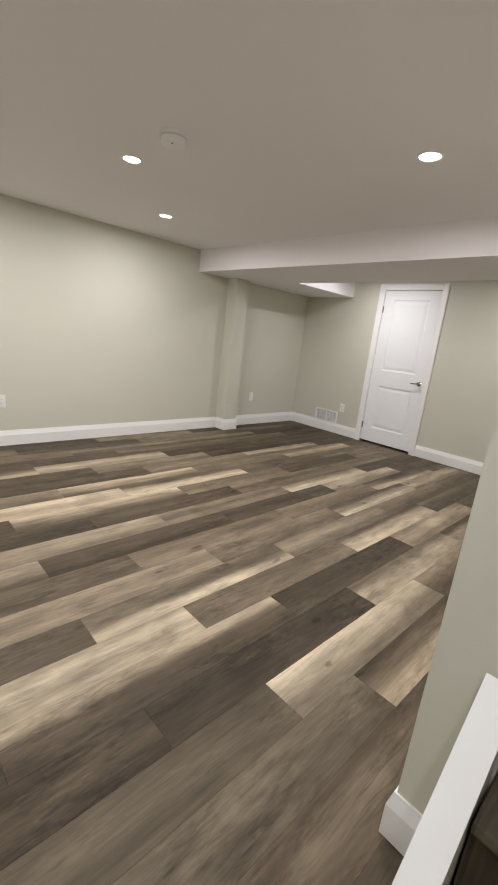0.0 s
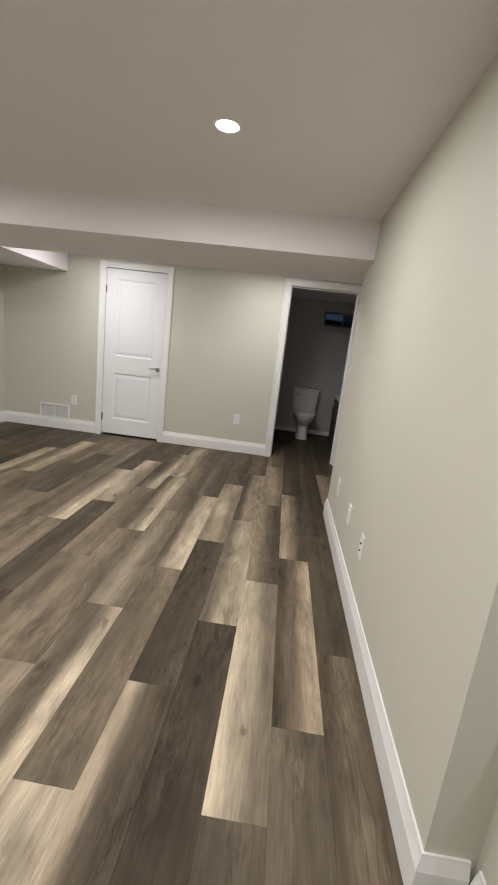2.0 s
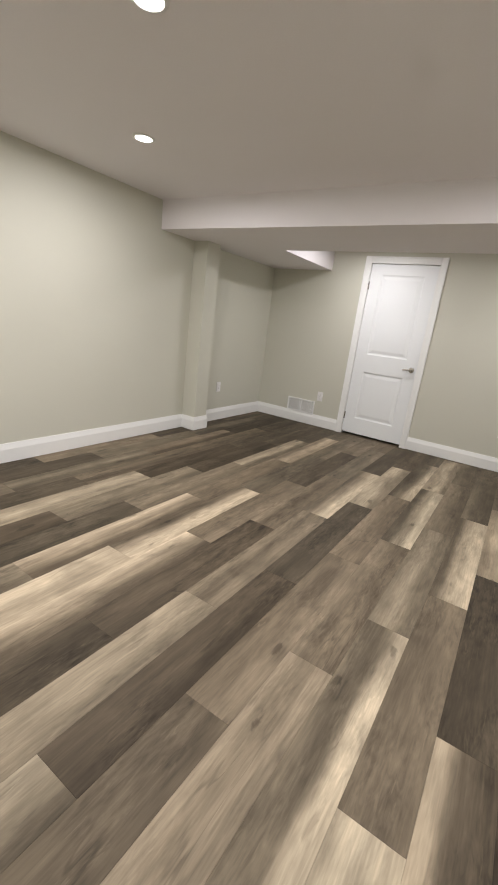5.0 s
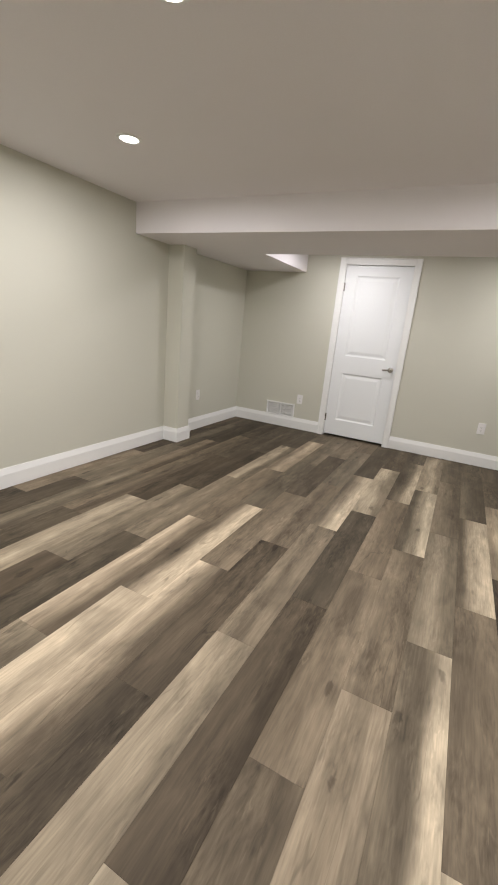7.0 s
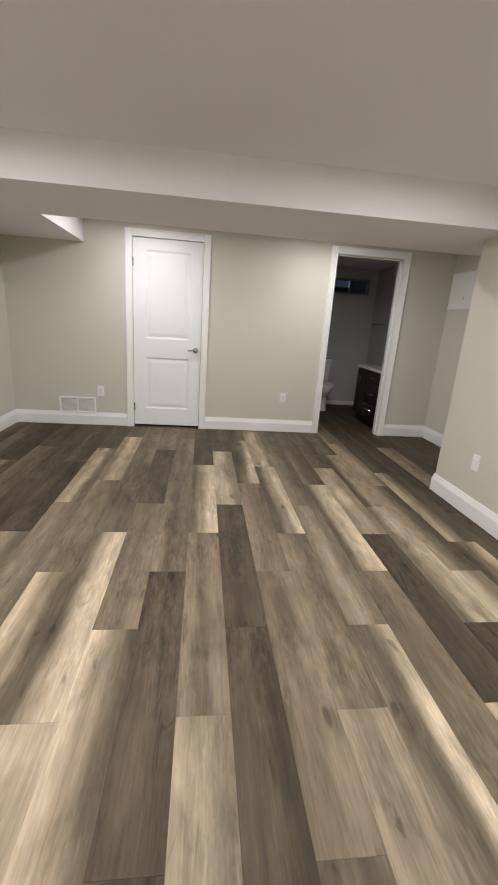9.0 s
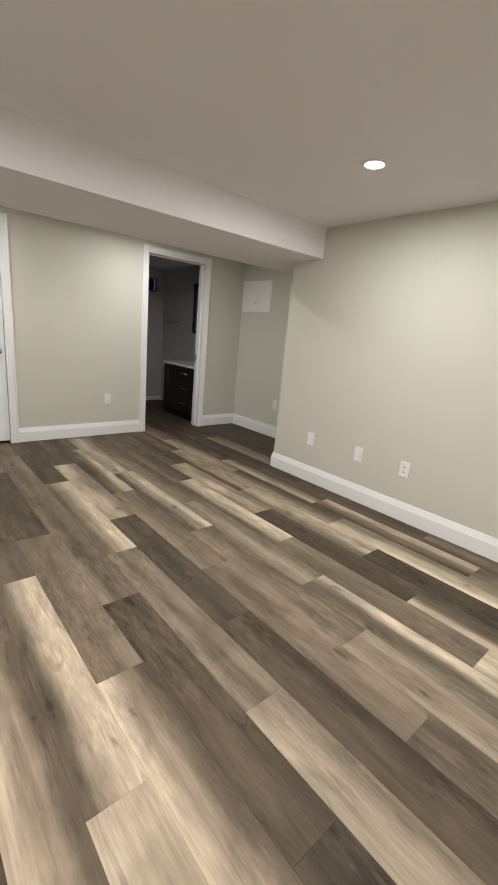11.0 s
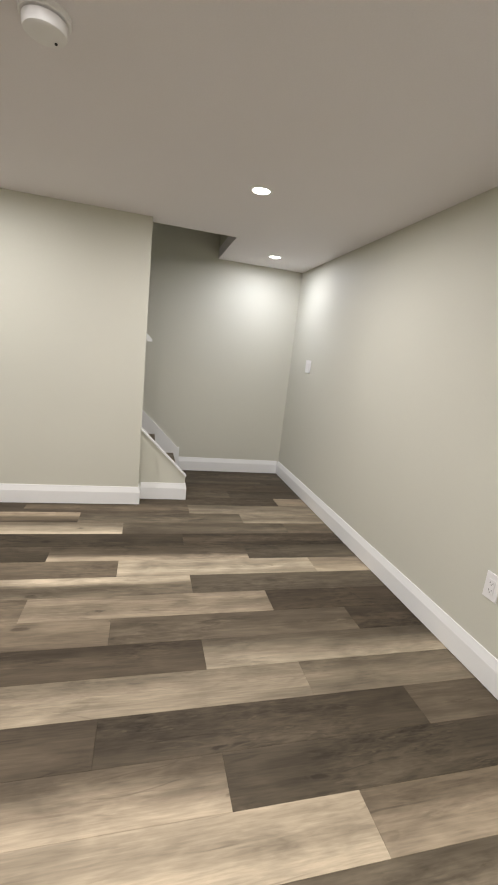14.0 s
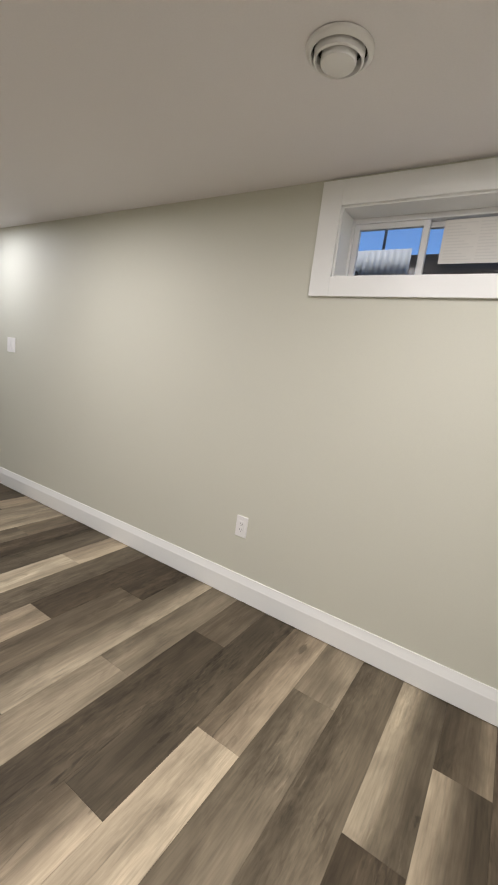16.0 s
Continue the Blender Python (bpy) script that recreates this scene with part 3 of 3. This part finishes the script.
sheet = root("notice", "white printed notice sheet taped on the window pane", "paper notice", at=(-2.87, WY - 0.01, 1.9))
bpy.context.view_layer.update()
under(part("sheet", boxes((-2.984, -2.721, WY - 0.0105, WY - 0.0095, 1.846, 2.024)), PAPER), sheet)
bm = bmesh.new()
for i in range(13):
    z = 2.012 - i * 0.0123
    for xa, xb in ((-2.849, -2.734), (-2.974, -2.862)):
        short = 0.02 * ((i * 7) % 4)
        box(bm, xa + short, xb, WY - 0.0094, WY - 0.0090, z - 0.0045, z)
under(part("printing", bm, INK, None, "rows of grey print"), sheet)


# ---- ceiling fittings ----
def pot_light(x, y, z=H, power=LAMP, colour=LAMP_COLOUR):
    lamp = root("recessed_light", "lit slim round recessed ceiling light", "ceiling light", "recessed ceiling lights", at=(x, y, z))
    bm = bmesh.new()
    lathe(bm, [(0.048, -0.001), (0.050, -0.006), (0.062, -0.005), (0.067, -0.001), (0.067, 0.004)], Matrix.Identity(4), 40)
    part("trim_ring", bm, TRIM, lamp, "white trim ring", True)
    bm = bmesh.new()
    lathe(bm, [(0.05, -0.0015), (0.03, -0.0025), (0, -0.003)], Matrix.Identity(4), 40)
    part("lens", bm, GLOW, lamp, "glowing diffuser", True)
    light = new("lamp_light", bpy.data.lights.new("lamp_light", "AREA"))
    light.data.shape, light.data.size, light.data.energy = "DISK", 0.095, power
    light.data.color, light.data.spread = colour, radians(SPREAD)
    light.matrix_world = pose(x, y, z - 0.009)
    light.parent = lamp
    light.matrix_parent_inverse = pose(x, y, z).inverted()


for x, y in ((-0.85, 2.16), (-2.273, 1.36), (-3.158, 2.142), (-0.867, 0.436), (0.545, -0.08), (-3.15, 0.43), (-2.59, 4.53), (-0.72, 4.53)):
    pot_light(x, y, power=LAMP * (0.80 if y > 4 else 0.51 if x > 0 else 1.0), colour=(0.95, 0.95, 1.06) if x > 0 else LAMP_COLOUR)

alarm = root("smoke_detector", "round white two-tier smoke alarm on the ceiling", "smoke alarm", at=(-1.777, 1.326, H))
bm = bmesh.new()
lathe(bm, [(0.070, 0), (0.070, -0.014), (0.067, -0.018), (0.050, -0.018), (0.050, 0)], Matrix.Identity(4), 48)
part("base_plate", bm, PLASTIC, alarm, "", True)
bm = bmesh.new()
lathe(bm, [(0.052, -0.012), (0.052, -0.019), (0.061, -0.022), (0.061, -0.042), (0.057, -0.050), (0.046, -0.053), (0, -0.054)], Matrix.Identity(4), 48)
part("cover", bm, PLASTIC, alarm, "", True)
bm = bmesh.new()
lathe(bm, [(0.004, -0.053), (0.004, -0.0565), (0, -0.0565)], Matrix.Translation((0.026, -0.024, 0)), 16)
part("indicator", bm, DARK, alarm, "small dark indicator", True)

vent = root("ceiling_vent", "round white ceiling air diffuser with ring gaps", "air vent", at=(-2.535, 0.168, H))
for name, profile in (
        ("flange", [(0.077, 0.004), (0.077, -0.016), (0.080, -0.019), (0.087, -0.015), (0.093, -0.009), (0.094, -0.005), (0.094, -0.0015)]),
        ("ring", [(0.061, -0.003), (0.061, -0.026), (0.064, -0.032), (0.069, -0.029), (0.070, -0.006)]),
        ("disc", [(0.048, -0.003), (0.050, -0.030), (0.047, -0.038), (0.032, -0.041), (0, -0.042)])):
    bm = bmesh.new()
    lathe(bm, profile, Matrix.Identity(4), 48)
    part(name, bm, PLASTIC, vent, "", True)
# flat black disc that paints the duct's shade between the rings
bm = bmesh.new()
lathe(bm, [(0.0765, -0.0006), (0, -0.0006)], Matrix.Identity(4), 40)
part("throat_shade", bm, DARK, vent, "black disc for the shade in the ring gaps")


# ---- plates, register, access panel ----
def plate(kind, at, turn, label):
    """A wall plate facing local -y: duplex, blank, double rocker or jack."""
    what = {"duplex": ("wall_outlet", "outlet", "wall outlets"), "double": ("light_switch", "switch", ""), "blank": ("wall_outlet", "outlet", "wall outlets"), "jack": ("wall_jack", "wall jack", "")}[kind]
    ob = root(what[0], label, what[1], what[2], at=at, turn=turn)
    half = 0.06 if kind == "double" else 0.037
    part("plate", boxes((-half, half, -0.006, 0.001, -0.06, 0.06), bevel=0.0025), PLASTIC, ob)
    if kind in ("blank", "duplex"):
        part("insert", boxes((-0.0165, 0.0165, -0.009, -0.004, -0.033, 0.033), bevel=0.0015), PLASTIC, ob)
    if kind == "double":
        for x in (-0.023, 0.023):
            part("rocker", boxes((x - 0.0165, x + 0.0165, -0.009, -0.004, -0.033, 0.033), bevel=0.0015), PLASTIC, ob)
    if kind == "duplex":
        for z in (0.017, -0.017):
            part("socket", boxes((-0.0085, -0.0065, -0.0095, -0.0085, z - 0.004, z + 0.005), (0.0065, 0.0085, -0.0095, -0.0085, z - 0.004, z + 0.005), (-0.002, 0.002, -0.0095, -0.0085, z - 0.011, z - 0.007)), DARK, ob, "dark socket slots")
    if kind == "jack":
        for z in (0.016, -0.02):
            bm = bmesh.new()
            lathe(bm, [(0.005, -0.004), (0.005, 0.005), (0.003, 0.009), (0, 0.009)], pose(0, -0.004, z, 90), 16)
            part("socket", bm, BLACK_METAL, ob, "dark round socket", True)
    for z in (0.048, -0.048):
        bm = bmesh.new()
        lathe(bm, [(0.003, 0.0), (0.003, 0.0018), (0, 0.002)], pose(0, -0.0055, z, 90), 10)
        part("screw", bm, PLASTIC, ob)
    return ob


plate("duplex", (-3.112, YN, 0.40), 0, "white duplex outlet on the wall beside the register")
plate("duplex", (-1.002, YN, 0.421), 0, "white duplex outlet on the wall between the doors")
plate("blank", (0.012, 3.05, 0.404), -90, "white outlet plate on the partition beside the nook")
plate("blank", (0.012, 2.527, 0.404), -90, "white outlet plate in the middle of the partition")
plate("jack", (0.012, 2.113, 0.404), -90, "white plate with two dark cable sockets")
plate("duplex", (-1.985, YS, 0.43), 180, "white duplex outlet low on the window wall")
plate("double", (0.51, YS, 1.25), 180, "white double rocker light switch near the stairs")
plate("duplex", (XW, 4.257, 0.42), 90, "white duplex outlet beside the boxed column")
plate("duplex", (XW, 1.036, 0.435), 90, "white duplex outlet low on the long wall")
plate("duplex", (XN, 4.405, 0.43), -90, "white duplex outlet low in the nook")

register = root("air_register", "white metal return-air grille just above the baseboard", "air vent", at=(-3.37, YN, 0.23))
w, h = 0.2, 0.092
bm = boxes((-w, w, -0.012, 0, h - 0.018, h), (-w, w, -0.012, 0, -h, -h + 0.018), (-w, -w + 0.018, -0.012, 0, -h + 0.018, h - 0.018), (w - 0.018, w, -0.012, 0, -h + 0.018, h - 0.018), (-0.006, 0.006, -0.011, 0, -h + 0.018, h - 0.018), bevel=0.002)
part("frame", bm, TRIM, register)
# thin sheet whose grey stands in for the shaded depth of the duct
part("backing", boxes((-w + 0.01, w - 0.01, -0.0012, -0.0004, -h + 0.01, h - 0.01)), material("duct_shade_grey", (0.24, 0.23, 0.20), 0.7), register, "grey sheet for the dimness behind the slats")
for side in (-1, 1):
    for i in range(14):
        z = -h + 0.025 + i * 0.0103
        bm = bmesh.new()
        xa, xb = (-w + 0.018, -0.006) if side < 0 else (0.006, w - 0.018)
        prism(bm, [(-0.0075, z - 0.0025), (-0.007, z - 0.0034), (-0.003, z + 0.0014), (-0.0035, z + 0.0022)], Matrix.Translation((xa, 0, 0)) @ ZX, xb - xa)
        part("slat", bm, TRIM, register)

panel = root("access_panel", "white metal electrical panel door set in the nook wall", "electrical panel", at=(XN, 4.952, 1.753))
part("frame", boxes((-0.008, 0, -0.28, 0.28, -0.193, 0.193), bevel=0.002), TRIM, panel)
part("panel_door", boxes((-0.013, -0.007, -0.262, 0.262, -0.176, 0.176), bevel=0.002), TRIM, panel, "white flush panel door")
part("latch", boxes((-0.018, -0.012, -0.02, 0.012, -0.095, -0.06), bevel=0.002), STEEL, panel, "small grey latch")

# ---- bathroom ----
toilet = root("toilet", "white ceramic two-piece toilet against the bathroom wall", "toilet", at=(-0.095, 6.85, 0))
bpy.context.view_layer.update()


def loft(bm, rings, segments=32, square=2.0):
    """Rings (x radius, y radius, y centre, z) joined into a closed body; square: 2 for ellipses, more for squarer corners."""
    def bent(v):
        return math.copysign(abs(v) ** (2 / square), v)

    made = [[bm.verts.new((rx * bent(math.cos(a)), cy + ry * bent(math.sin(a)), z)) for a in (2 * math.pi * k / segments for k in range(segments))] for rx, ry, cy, z in rings]
    for a, b in zip(made, made[1:]):
        for k in range(segments):
            bm.faces.new((a[k], a[(k + 1) % segments], b[(k + 1) % segments], b[k]))
    bm.faces.new(made[0][::-1])
    bm.faces.new(made[-1])
    bmesh.ops.recalc_face_normals(bm, faces=bm.faces)


bm = bmesh.new()
loft(bm, [(0.100, 0.255, 0.01, 0.0), (0.102, 0.255, 0.01, 0.02), (0.094, 0.245, 0.01, 0.06), (0.088, 0.238, 0.01, 0.16), (0.092, 0.238, 0.0, 0.215)], square=4.0)
part("pedestal", bm, CERAMIC, toilet, "straight-sided ceramic pedestal", True)
bm = bmesh.new()
loft(bm, [(0.092, 0.225, 0.0, 0.205), (0.125, 0.255, -0.03, 0.255), (0.16, 0.285, -0.06, 0.32), (0.175, 0.295, -0.07, 0.365), (0.177, 0.297, -0.07, 0.385)], square=2.3)
part("bowl", bm, CERAMIC, toilet, "", True)
bm = bmesh.new()
loft(bm, [(0.176, 0.275, -0.06, 0.386), (0.182, 0.282, -0.06, 0.393), (0.182, 0.282, -0.06, 0.402), (0.176, 0.275, -0.06, 0.406)], square=2.3)
part("seat", bm, PLASTIC, toilet, "white toilet seat", True)
bm = bmesh.new()
loft(bm, [(0.174, 0.272, -0.06, 0.407), (0.179, 0.278, -0.06, 0.413), (0.178, 0.277, -0.06, 0.424), (0.160, 0.258, -0.06, 0.431)], square=2.3)
part("seat_lid", bm, PLASTIC, toilet, "closed white seat lid", True)
bm = bmesh.new()
loft(bm, [(0.175, 0.080, 0.255, 0.388), (0.186, 0.088, 0.252, 0.42), (0.203, 0.096, 0.25, 0.60), (0.212, 0.100, 0.25, 0.735)], square=7.0)
part("tank", bm, CERAMIC, toilet, "", True)
bm = bmesh.new()
loft(bm, [(0.214, 0.102, 0.25, 0.736), (0.222, 0.109, 0.25, 0.742), (0.222, 0.109, 0.25, 0.765), (0.214, 0.102, 0.25, 0.774)], square=7.0)
part("tank_lid", bm, CERAMIC, toilet, "", True)
part("flush_lever", boxes((-0.17, -0.1, 0.138, 0.150, 0.66, 0.675), bevel=0.003), CHROME, toilet, "chrome flush lever")

vanity = root("vanity", "dark espresso wood bathroom vanity with doors and drawers", "vanity cabinet", at=(0.525, 5.85, 0))
part("body", boxes((-0.235, 0.235, -0.40, 0.40, 0.09, 0.748), (-0.19, 0.235, -0.39, 0.39, 0, 0.09), bevel=0.002), ESPRESSO, vanity)
for y0, y1, z0, z1 in ((0.07, 0.225, 0.11, 0.73), (0.233, 0.39, 0.11, 0.73)):
    leafv = part("cabinet_door", boxes((-0.253, -0.236, y0, y1, z0, z1), bevel=0.003), ESPRESSO, vanity)
    yy = 0.213 if y0 < 0.2 else 0.246
    bm = bmesh.new()
    tube(bm, [(-0.254, yy, 0.52), (-0.275, yy, 0.53), (-0.275, yy, 0.66), (-0.254, yy, 0.67)], 0.005)
    part("handle", bm, CHROME, leafv, "chrome bar handle", True)
for z0, z1 in ((0.11, 0.31), (0.318, 0.52), (0.528, 0.73)):
    drawer = part("drawer", boxes((-0.253, -0.236, -0.39, 0.062, z0, z1), bevel=0.003), ESPRESSO, vanity)
    bm = bmesh.new()
    zz = (z0 + z1) / 2 + 0.03
    tube(bm, [(-0.254, -0.24, zz), (-0.275, -0.23, zz), (-0.275, -0.10, zz), (-0.254, -0.09, zz)], 0.005)
    part("handle", bm, CHROME, drawer, "chrome bar handle", True)
part("countertop", boxes((-0.257, 0.243, -0.415, 0.415, 0.75, 0.785), bevel=0.004), QUARTZ, vanity, "white stone countertop")
faucet = root("faucet", "chrome single-lever basin tap on the vanity top", "faucet", at=(0.69, 5.85, 0.785))
bm = bmesh.new()
tube(bm, [(0, 0, 0), (0, 0, 0.13), (-0.02, 0, 0.16), (-0.07, 0, 0.165), (-0.11, 0, 0.14)], 0.012)
part("spout", bm, CHROME, faucet, "", True)
part("lever", boxes((-0.005, 0.05, -0.007, 0.007, 0.15, 0.16), bevel=0.002), CHROME, faucet)
mirror = root("mirror", "wall mirror in a dark wooden frame above the vanity", "mirror", at=(0.77, 5.9, 1.57))
for row in ((-0.03, 0, -0.36, -0.31, -0.36, 0.36), (-0.03, 0, 0.31, 0.36, -0.36, 0.36), (-0.03, 0, -0.31, 0.31, 0.31, 0.36), (-0.03, 0, -0.31, 0.31, -0.36, -0.31)):
    part("frame", boxes(row, bevel=0.004), ESPRESSO, mirror)
part("glass", boxes((-0.012, -0.006, -0.312, 0.312, -0.312, 0.312)), MIRROR, mirror, "mirror glass")
bar = root("towel_bar", "slim metal towel bar on the bathroom wall", "towel bar", at=(0.77, 6.9, 1.36), turn=-90)
bm = bmesh.new()
tube(bm, [(-0.16, 0, 0), (-0.16, -0.05, 0), (-0.15, -0.06, 0), (0.15, -0.06, 0), (0.16, -0.05, 0), (0.16, 0, 0)], 0.009)
part("bar", bm, CHROME, bar, "", True)

# ---- floor ----
floor = structure("floor", boxes((XW - 0.1, XE + 0.1, YS - 0.1, YB + 0.2, -0.06, -0.0062)), SLAB, "wood-look vinyl plank floor in mixed brown tones", "floor")
FIRST_JOINT = (0.268, -0.141, 0.679)
# steps of tone for each course, from the window wall towards the doors; darker at the nook and bathroom ends
COURSES = {
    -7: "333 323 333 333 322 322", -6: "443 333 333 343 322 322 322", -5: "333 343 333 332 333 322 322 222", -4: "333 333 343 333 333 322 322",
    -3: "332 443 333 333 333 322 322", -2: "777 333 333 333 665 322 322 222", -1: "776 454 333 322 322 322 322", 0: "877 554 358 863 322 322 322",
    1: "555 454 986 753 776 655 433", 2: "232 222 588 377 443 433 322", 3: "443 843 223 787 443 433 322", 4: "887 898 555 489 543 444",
    5: "444 559 675 654 544", 6: "222 767 655 479 786 444", 7: "222 444 556 655 358 344", 8: "864 332 323 886 343",
    9: "665 776 656 579 333 333", 10: "544 322 333 645 556 555", 11: "333 974 556 333 556", 12: "875 988 489 544 556 555",
    13: "876 665 974 655 687 444", 14: "554 333 665 785 333", 15: "458 332 665 322 433 333", 16: "643 358 787 332 333 333",
    17: "444 333 554 544 332", 18: "555 555 564 663 222 222", 19: "444 555 333 655 553 433", 20: "444 333 666 333 443",
}


def board(x0, x1, y0, y1, tone):
    """One bevelled vinyl plank from y0 to y1, its top at floor level."""
    c, d = 0.0006, 0.0006
    w, l = x1 - x0 - 0.0003, y1 - y0 - 0.0003
    pts = [(0, 0, -0.006), (w, 0, -0.006), (w, l, -0.006), (0, l, -0.006), (0, 0, -d), (w, 0, -d), (w, l, -d), (0, l, -d), (c, c, 0), (w - c, c, 0), (w - c, l - c, 0), (c, l - c, 0)]
    faces = [(3, 2, 1, 0), (8, 9, 10, 11)] + [(k + a, (k + 1) % 4 + a, (k + 1) % 4 + a + 4, k + a + 4) for a in (0, 4) for k in range(4)]
    mesh = bpy.data.meshes.new("plank")
    mesh.from_pydata(pts, [], faces)
    mesh.materials.append(oak(tone))
    ob = new("plank", mesh)
    ob.location = (x0 + 0.00015, y0 + 0.00015, 0)
    ob.parent = floor


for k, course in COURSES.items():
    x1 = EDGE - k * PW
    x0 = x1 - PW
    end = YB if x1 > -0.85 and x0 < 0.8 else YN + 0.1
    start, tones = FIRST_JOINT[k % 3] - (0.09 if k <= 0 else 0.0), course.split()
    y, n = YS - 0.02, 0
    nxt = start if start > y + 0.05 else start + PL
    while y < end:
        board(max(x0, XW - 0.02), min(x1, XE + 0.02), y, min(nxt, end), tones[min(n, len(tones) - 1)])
        y, nxt, n = nxt, nxt + PL, n + 1
